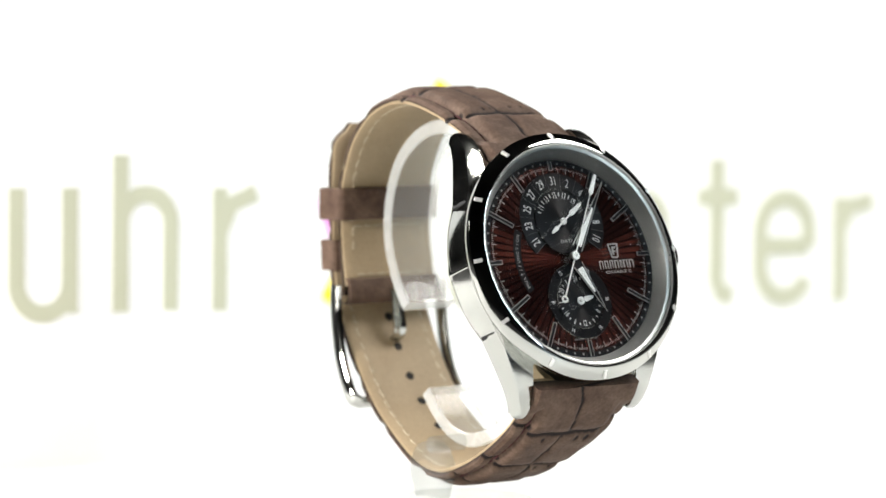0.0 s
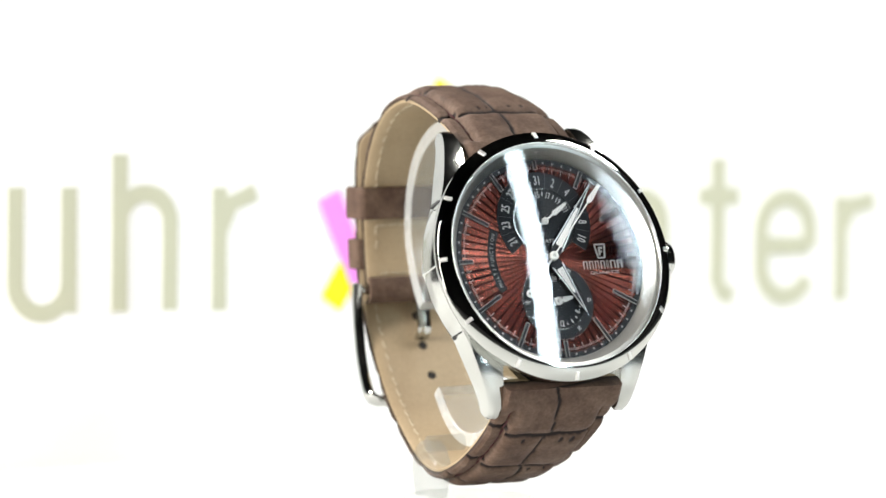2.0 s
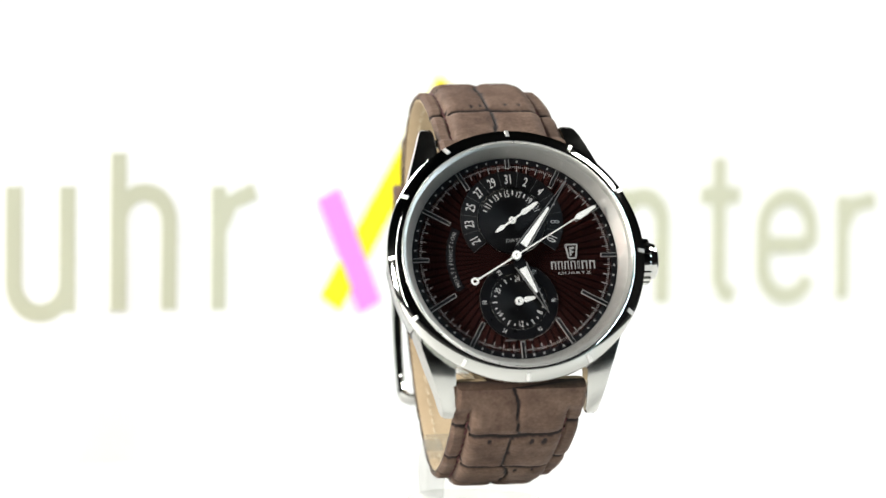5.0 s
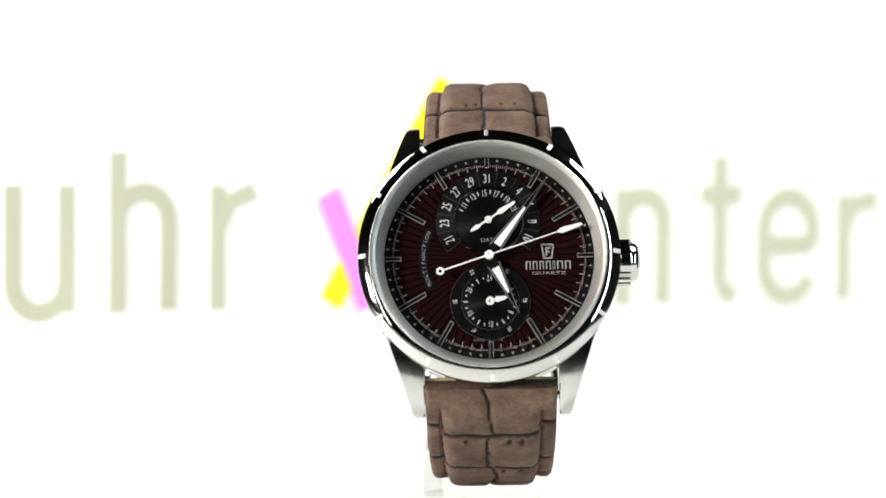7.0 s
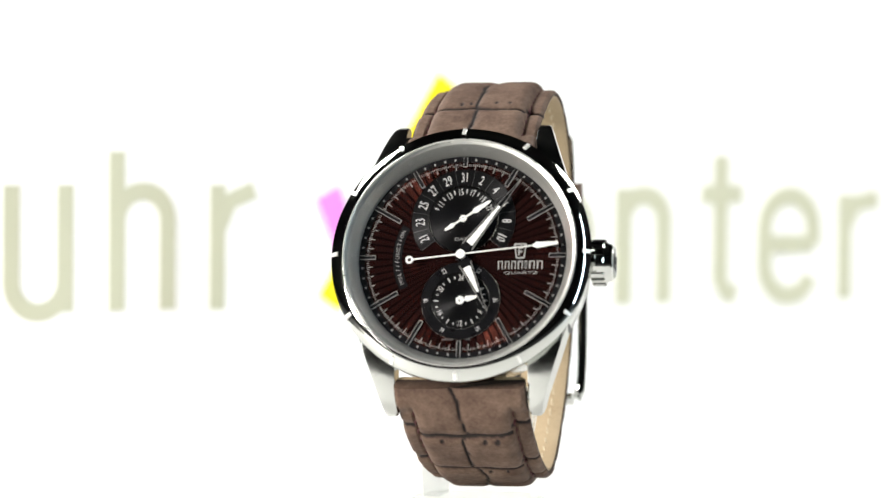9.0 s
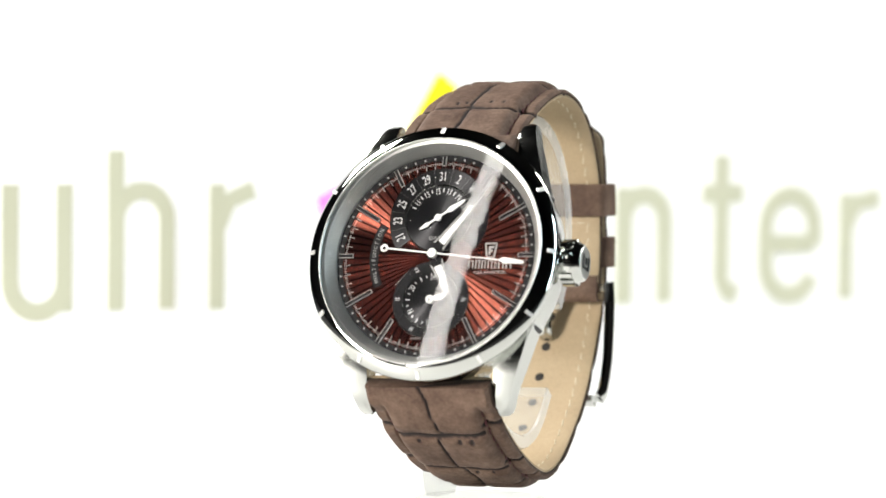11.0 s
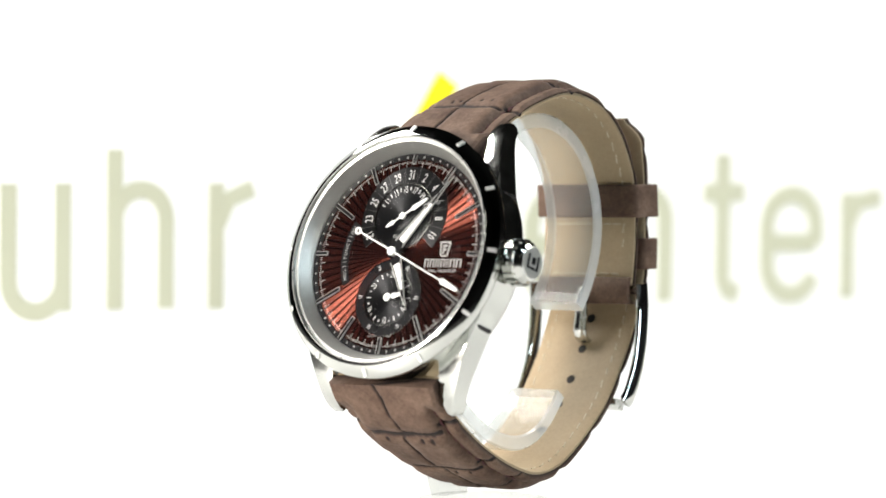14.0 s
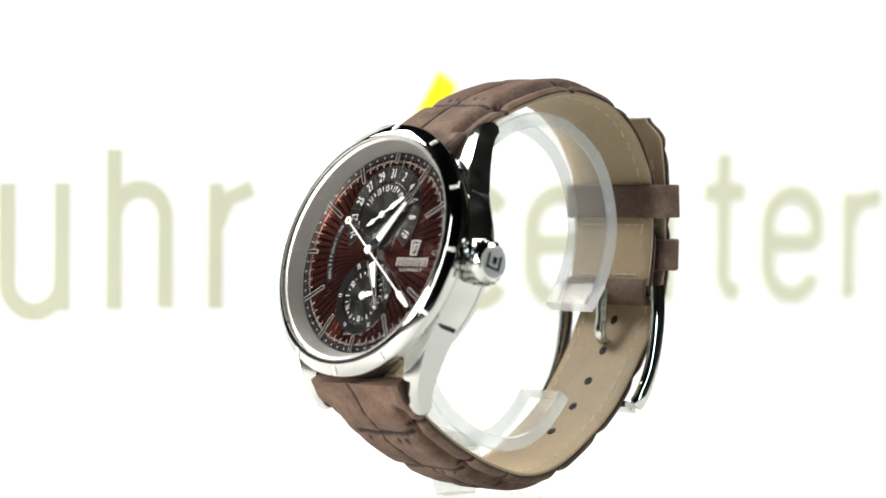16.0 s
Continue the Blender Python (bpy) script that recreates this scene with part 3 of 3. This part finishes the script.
case = build_case()
dial = build_dial(case)
lance = [(-0.12, 12.3), (-0.52, 13.0), (-0.25, 16.6), (0.25, 16.6), (0.52, 13.0), (0.12, 12.3)]
second_hand = part("second_hand", join(prism([(0.13, -8.1), (0.09, 12.6), (-0.09, 12.6), (-0.13, -8.1)], 1.6, 1.74), prism(lance[::-1], 1.6, 1.78),
                                       moved(ring(0.32, 0.68, 1.58, 1.8, 24, 0.04), Matrix.Translation((0, -8.75, 0))),
                                       ring(0.28, 0.78, 1.5, 1.9, 24, 0.08)), LUME, watch, "slim white seconds hand with ring counterweight")


# ---- strap ----
def smooth_step(a, b, x):
    t = min(1.0, max(0.0, (x - a) / (b - a)))
    return t * t * (3 - 2 * t)


def strap_layers(path, side, half, edge, pad, creases, seam_end, marks):
    """Leather and lining of one strap half. path: (y, z) of the inner face; side: +1 when outward is to the left of the way.
    half, edge, pad: functions of the way s giving half width, edge thickness and padding; creases: ways of the cross creases."""
    pts = spline(path, 0.32)
    n, cols = len(pts), 71
    s_at, total = [0.0], 0.0
    for a, b in zip(pts, pts[1:]):
        total += (b - a).length
        s_at.append(total)
    verts, faces, groove_dark, lining = [], [], [], []
    for i, p in enumerate(pts):
        d = (pts[min(i + 1, n - 1)] - pts[max(i - 1, 0)]).normalized()
        out = Vector((-d.y, d.x)) * side
        s = s_at[i]
        w = half(s)
        row = []
        for c in range(cols):
            k = 2 * c / (cols - 1) - 1
            k = math.copysign(abs(k) ** 0.9, k)
            x = k * w
            wob = noise.noise(Vector((x * 0.25, s * 0.25, side * 7.0)))
            hard = noise.noise(Vector((x * 1.1, s * 1.1, side * 3.0)))
            fall = min(1.0, max(0.0, (abs(x) - w + 4.9) / 2.2))
            h = edge(s) + pad(s) * (1 - (1 - math.sqrt(1 - fall * fall)) * smooth_step(3.0, 6.0, s))
            h -= 0.55 * smooth_step(w - 0.9, w, abs(x)) ** 2
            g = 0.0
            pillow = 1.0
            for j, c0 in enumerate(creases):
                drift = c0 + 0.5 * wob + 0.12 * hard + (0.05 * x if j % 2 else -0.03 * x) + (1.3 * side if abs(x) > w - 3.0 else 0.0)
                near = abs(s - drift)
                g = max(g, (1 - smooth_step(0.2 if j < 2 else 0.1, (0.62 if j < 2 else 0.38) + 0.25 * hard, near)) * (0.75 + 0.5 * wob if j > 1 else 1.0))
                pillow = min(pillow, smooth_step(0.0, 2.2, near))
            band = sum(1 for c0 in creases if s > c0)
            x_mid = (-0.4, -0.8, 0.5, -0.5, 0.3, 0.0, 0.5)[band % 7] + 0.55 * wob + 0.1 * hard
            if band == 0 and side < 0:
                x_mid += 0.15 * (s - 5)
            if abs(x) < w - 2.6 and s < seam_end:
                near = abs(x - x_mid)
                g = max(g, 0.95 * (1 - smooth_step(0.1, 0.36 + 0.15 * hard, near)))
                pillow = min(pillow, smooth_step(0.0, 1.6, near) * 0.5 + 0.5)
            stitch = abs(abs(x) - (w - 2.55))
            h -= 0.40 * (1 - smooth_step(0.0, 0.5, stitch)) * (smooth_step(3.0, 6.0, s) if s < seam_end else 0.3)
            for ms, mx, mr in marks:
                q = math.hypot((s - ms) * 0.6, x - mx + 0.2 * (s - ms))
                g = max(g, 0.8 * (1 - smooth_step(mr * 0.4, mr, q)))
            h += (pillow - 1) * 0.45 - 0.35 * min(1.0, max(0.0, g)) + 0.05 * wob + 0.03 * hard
            groove_dark.append(min(1.0, max(0.0, g)))
            q = p + out * h
            verts.append((x, q.x, q.y))
        lining.append((p, out, w))
    for i in range(n - 1):
        for c in range(cols - 1):
            a = i * cols + c
            faces.append((a, a + 1, a + cols + 1, a + cols))
    # flanks and underside close the leather
    base = len(verts)
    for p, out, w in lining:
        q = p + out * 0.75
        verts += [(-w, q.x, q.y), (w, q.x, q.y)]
        # flanks get half the crease darkness in their colour
        groove_dark += [0.55, 0.55]
    for i in range(n - 1):
        a, b = base + 2 * i, base + 2 * i + 2
        faces += [(a, i * cols, (i + 1) * cols, b), (i * cols + cols - 1, a + 1, b + 1, (i + 1) * cols + cols - 1), (a + 1, a, b, b + 1)]
    faces.append(tuple([base] + [base + 1] + [cols - 1 - c for c in range(cols)]))
    last = (n - 1) * cols
    faces.append(tuple([base + 2 * n - 1, base + 2 * n - 2] + [last + c for c in range(cols)]))
    lv, lf = [], []
    for p, out, w in lining:
        for x, h in ((-w + 0.25, 0.72), (-w + 0.2, 0.25), (-w + 0.75, 0.0), (-w + 2.2, -0.10), (w - 2.2, -0.10), (w - 0.75, 0.0), (w - 0.2, 0.25), (w - 0.25, 0.72)):
            q = p + out * h
            lv.append((x, q.x, q.y))
    for i in range(n - 1):
        lf += [(8 * i + k, 8 * i + (k + 1) % 8, 8 * i + 8 + (k + 1) % 8, 8 * i + 8 + k) for k in range(8)]
    lf += [tuple(reversed(range(8))), tuple(8 * n - 8 + k for k in range(8))]
    return (verts, faces), groove_dark, (lv, lf), lining, s_at


def stitches(rows, s_at, inset, s0, s1, height, pitch=2.1, length=1.5, r=0.17):
    """Short threads along both edges, in a line inset from the edge."""
    shapes = []
    for sign in (-1, 1):
        s = s0
        while s < s1:
            ends = []
            for q in (s, s + length * 0.5, s + length):
                i = min(range(len(s_at)), key=lambda k: abs(s_at[k] - q))
                p, out, w = rows[i]
                a = p + out * (height(s) + (0.1 if q == s + length * 0.5 else -0.08))
                ends.append((sign * (w - inset) + (0.14 if q == s else -0.14), a.x, a.y))
            shapes.append(tube(ends, r, 5))
            s += pitch
    return join(*shapes)


def build_strap(name, path, side, half, edge, pad, creases, seam_end, marks, label):
    shape, groove_dark, lining, rows, s_at = strap_layers(path, side, half, edge, pad, creases, seam_end, marks)
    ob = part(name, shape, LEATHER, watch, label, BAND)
    layer = ob.data.attributes.new("groove_dark", "FLOAT", "POINT")
    layer.data.foreach_set("value", groove_dark)
    part("lining", lining, LINING, ob, "smooth beige leather lining")
    part("edge_stitching", stitches(rows, s_at, 2.55, 5.0, seam_end, lambda s: edge(s) - 0.3, 2.3, 1.7, 0.17), THREAD, ob, "burgundy stitching")
    part("lining_stitching", stitches(rows, s_at, 2.3, 12.0, s_at[-1] - 8, lambda s: -0.12, 2.6, 1.5, 0.13), LINEN, ob, "cream stitching")
    return ob, rows, s_at


UPPER = [(-16.0, 63.6), (-14.2, 64.9), (-10.8, 67.3), (-6.7, 69.6), (0.3, 72.3), (8.0, 74.2), (13.8, 74.3), (20.8, 72.2), (26.1, 68.0), (29.5, 62.4), (30.7, 58.2), (30.9, 52.3), (30.5, 46.4), (29.6, 41.0)]
LOWER = [(-27.0, 27.8), (-24.2, 23.0), (-19.9, 19.0), (-13.2, 14.8), (-6.0, 11.6), (1.1, 9.9), (8.3, 11.2), (16.2, 15.9), (22, 20.8), (27.4, 27.9), (30.3, 33.0), (32.6, 38.0),
         (33.9, 43), (34.3, 48), (34.4, 53), (34.2, 60), (33.6, 66), (33.0, 70.6)]
upper, rows_u, s_u = build_strap("upper_strap", UPPER, 1, lambda s: 11.0 - 0.9 * smooth_step(2, 55, s), lambda s: 1.6 + 0.2 * smooth_step(5, 55, s),
                                 lambda s: 1.35 * (1 - smooth_step(30, 62, s)) + 0.1, (13.2, 28.2, 40, 52, 64), 62,
                                 ((14.8, -3.5, 0.4), (15.0, -1.8, 0.35), (15.2, 2.6, 0.4), (15.0, 5.0, 0.35), (30.2, 3.5, 0.4)), "buckle half of the brown strap")


def cross_stitches(rows, s_at, ways):
    """Rows of cream thread across the lining."""
    shapes = []
    for s in ways:
        p, out, w = rows[min(range(len(s_at)), key=lambda k: abs(s_at[k] - s))]
        for k in range(7):
            x = -7.4 + 2.15 * k
            shapes.append(tube([(x, p.x - out.x * 0.12, p.y - out.y * 0.12), (x + 0.8, p.x - out.x * 0.24, p.y - out.y * 0.24), (x + 1.6, p.x - out.x * 0.12, p.y - out.y * 0.12)], 0.13, 5))
    return join(*shapes)


part("cross_stitching", cross_stitches(rows_u, s_u, (63.7, 72.8)), LINEN, upper, "cream thread across the lining")
lower, rows_l, s_l = build_strap("lower_strap", LOWER, -1, lambda s: 11.1 - 1.3 * smooth_step(2, 60, s) - 3.4 * smooth_step(106.0, 112.0, s) ** 2.5, lambda s: 2.1 - 0.1 * smooth_step(5, 60, s),
                                 lambda s: 1.4 * (1 - smooth_step(30, 70, s)) + 0.1, (9.8, 21.6, 31, 42, 54, 66, 80, 94, 108), 60,
                                 ((11.5, 3.0, 0.55), (11.5, 5.2, 0.6), (11.3, -4.4, 0.4), (23.0, 2.0, 0.4), (22.9, 5.0, 0.35)), "hole half of the brown strap")


# strap holes on the lining: near-black discs in place of the shade inside
for z in (34.6, 29.2, 24.0, 19.6, 15.4):
    i = min(range(len(rows_l)), key=lambda k: abs(rows_l[k][0].y - z) + (50 if rows_l[k][0].x < 0 else 0))
    p, out, w = rows_l[i]
    flat = lathe([(0.001, 0.04), (0.85, 0.04), (0.85, -0.5), (0.001, -0.5)], 20)
    turn = Matrix.Translation((0.3, p.x - out.x * 0.13, p.y - out.y * 0.13)) @ Vector((0, -out.x, -out.y)).to_track_quat("Z", "X").to_matrix().to_4x4()
    part("strap_hole", moved(flat, turn), HOLE, lower, "dark disc for a punched hole")


def keeper(name, y0, y1, z0, z1, half, lean, label):
    """A closed leather loop round the strap, with rounded corners."""
    t, verts, faces = 0.95, [], []
    outline = []
    for cx, cy, a0 in ((half - 1.2, y1 - 1.2, 0), (-half + 1.2, y1 - 1.2, 90), (-half + 1.2, y0 + 1.2, 180), (half - 1.2, y0 + 1.2, 270)):
        for k in range(6):
            a = radians(a0 + 18 * k)
            outline.append((cx, cy, math.cos(a), math.sin(a)))
    n = len(outline)
    for cx, cy, c, s in outline:
        for r, z in ((1.2, z0 + 0.25), (1.2, z1 - 0.25), (1.0, z1), (0.35, z1), (0.25, z1 - 0.2), (0.25, z0 + 0.2), (0.35, z0), (1.0, z0)):
            verts.append((cx + c * r, cy + s * r + lean * (z - z0), z))
    for i in range(n):
        a, b = 8 * i, 8 * ((i + 1) % n)
        faces += [(a + k, b + k, b + (k + 1) % 8, a + (k + 1) % 8) for k in range(8)]
    ob = part(name, (verts, faces), LEATHER, watch, label, BAND)
    ob.data.attributes.new("groove_dark", "FLOAT", "POINT")
    return ob


keeper("strap_keeper", 29.9, 37.6, 53.0, 58.9, 11.2, -0.03, "brown leather keeper loop round both strap halves")
keeper("strap_keeper", 32.6, 37.4, 43.6, 49.2, 10.9, 0.05, "second brown leather keeper loop")


def build_buckle():
    side = spline([(30.4, 41.2), (30.6, 37), (30.2, 32.5), (29.2, 27.6), (27.6, 23.6), (25.9, 21.0)], 1.0)
    path = [(11.8, p.x, p.y) for p in side]
    corner = [(11.5, 25.3, 20.3), (10.6, 24.9, 19.8)]
    frame_path = path + corner + [(-x, y, z) for x, y, z in reversed(corner)] + [(-x, y, z) for x, y, z in reversed(path)]
    buckle = part("buckle", tube(frame_path, 1.55, 14, False, 0.55), POLISHED, watch, "polished steel pin buckle", BAND)
    part("pin_bar", tube([(-11.6, 30.6, 39.9), (11.6, 30.6, 39.9)], 0.8, 12), POLISHED, buckle, "steel pin bar")
    tongue = spline([(29.3, 40.9), (28.3, 39.0), (27.9, 37.0), (27.9, 35.2), (27.5, 33.6), (27.5, 32.2), (28.3, 31.0), (29.6, 30.6)], 0.6)
    part("tongue", tube([(0.3, p.x, p.y) for p in tongue], 0.6, 10, False, 2.3), SATIN, buckle, "curled steel tongue")
    # strap end folded round the bar
    fold = [(29.0, 42.2), (28.5, 40.6), (28.6, 38.6), (29.6, 37.5), (31.4, 37.6)]
    verts, faces = [], []
    pts = spline(fold, 0.5)
    for p in pts:
        for x, t in ((-9.9, 0), (9.9, 0), (9.9, 1.0), (-9.9, 1.0)):
            verts.append((x, p.x + t, p.y + t * 0.1))
    for i in range(len(pts) - 1):
        faces += [(4 * i + k, 4 * i + (k + 1) % 4, 4 * i + 4 + (k + 1) % 4, 4 * i + 4 + k) for k in range(4)]
    faces += [(0, 1, 2, 3), tuple(4 * len(pts) - 4 + k for k in (3, 2, 1, 0))]
    ob = part("folded_end", (verts, faces), LEATHER, watch, "strap end folded round the pin bar", BAND)
    ob.data.attributes.new("groove_dark", "FLOAT", "POINT")


build_buckle()

# ---- display stand ----
stand = tagged(new("display_stand"), "clear acrylic C-shaped watch stand on a round foot", "display stand")


def build_stand():
    path = spline([(20.2, 36.6), (23.2, 41), (25.6, 47), (26.2, 53), (24.6, 60), (20.8, 66), (14.5, 70.3), (7, 71.7), (-1, 69.8), (-8.2, 64.6), (-12.3, 57.5), (-15.6, 48),
                   (-18.6, 38), (-19.8, 30), (-17.2, 22.5), (-11, 16.9), (-5, 14.2), (0.5, 13.2), (6, 14.3), (10.5, 17.3), (14.2, 21.4)], 0.8)
    verts, faces, n = [], [], len(path)
    for i, p in enumerate(path):
        d = (path[min(i + 1, n - 1)] - path[max(i - 1, 0)]).normalized()
        inward = Vector((-d.y, d.x))
        for x, h in ((-4.2, 0.3), (-3.9, 0.0), (6.1, 0.0), (6.4, 0.3), (6.4, 2.3), (6.1, 2.6), (-3.9, 2.6), (-4.2, 2.3)):
            q = p + inward * h
            verts.append((x, q.x, q.y))
    for i in range(n - 1):
        faces += [(8 * i + k, 8 * i + (k + 1) % 8, 8 * i + 8 + (k + 1) % 8, 8 * i + 8 + k) for k in range(8)]
    faces += [tuple(reversed(range(8))), tuple(8 * n - 8 + k for k in range(8))]
    cradle = part("cradle", (verts, [tuple(reversed(f)) for f in faces]), ACRYLIC, stand, "bent clear acrylic band", BAND)
    cradle.data.materials.append(ACRYLIC_EDGE)
    for k, face in enumerate(cradle.data.polygons):
        face.material_index = 0 if k < 8 * (n - 1) and k % 8 in (1, 5) else 1
    foot = part("foot", moved(lathe([(0.001, 0.0), (12.0, 0.0), (12.6, 0.6), (12.6, 2.9), (11.9, 4.0), (10.5, 4.4), (0.001, 4.4)], 72), Matrix.Translation((1.0, 3.0, 0))), ACRYLIC, stand, "round clear acrylic foot")
    # upright at the foot's edge that carries the band
    outline = [(3.4, 4.4)] + [(5.0 * math.cos(a), 9.6 + 4.8 * math.sin(a)) for a in np.linspace(-0.3, math.pi + 0.3, 26)] + [(-3.4, 4.4)]
    verts, faces, n = [], [], len(outline)
    for x, k in ((-8.4, 0.9), (-8.0, 1.0), (-5.4, 1.0), (-5.0, 0.9)):
        verts += [(x, 2.4 + y * k, 7.6 + (z - 7.6) * k) for y, z in outline]
    for r in range(3):
        faces += [(r * n + i, r * n + (i + 1) % n, r * n + n + (i + 1) % n, r * n + n + i) for i in range(n)]
    faces += [tuple(reversed(range(n))), tuple(range(3 * n, 4 * n))]
    part("upright", (verts, faces), ACRYLIC_DARK, stand, "rounded clear acrylic upright")
    part("rod", tube([(-8.0, 1.2, 13.9), (-1.2, 1.2, 14.1)], 1.5, 14), ACRYLIC_DARK, stand, "short clear rod")
    for ob in stand.children:
        ob.visible_shadow = False


build_stand()


def motions():
    """The turntable's slow turn, and the seconds hand's one step a second."""
    turn = lambda t: 5.25 * (t - 7) + 0.01139 * (t - 7) ** 2
    rows = [(t, pose(0, 0, 0, 0, 0, -turn(t))) for t in range(17)]
    walk(watch, rows)
    walk(stand, rows)
    hand = lambda s: HEAD @ Matrix.Rotation(radians(-6 * s), 4, "Z")
    ticks = [(0, hand(5))]
    for k in range(16):
        ticks += [(k + 0.4334, hand(5 + k)), (k + 0.5, hand(6 + k))]
    walk(second_hand, ticks + [(16.0, hand(21))])


motions()
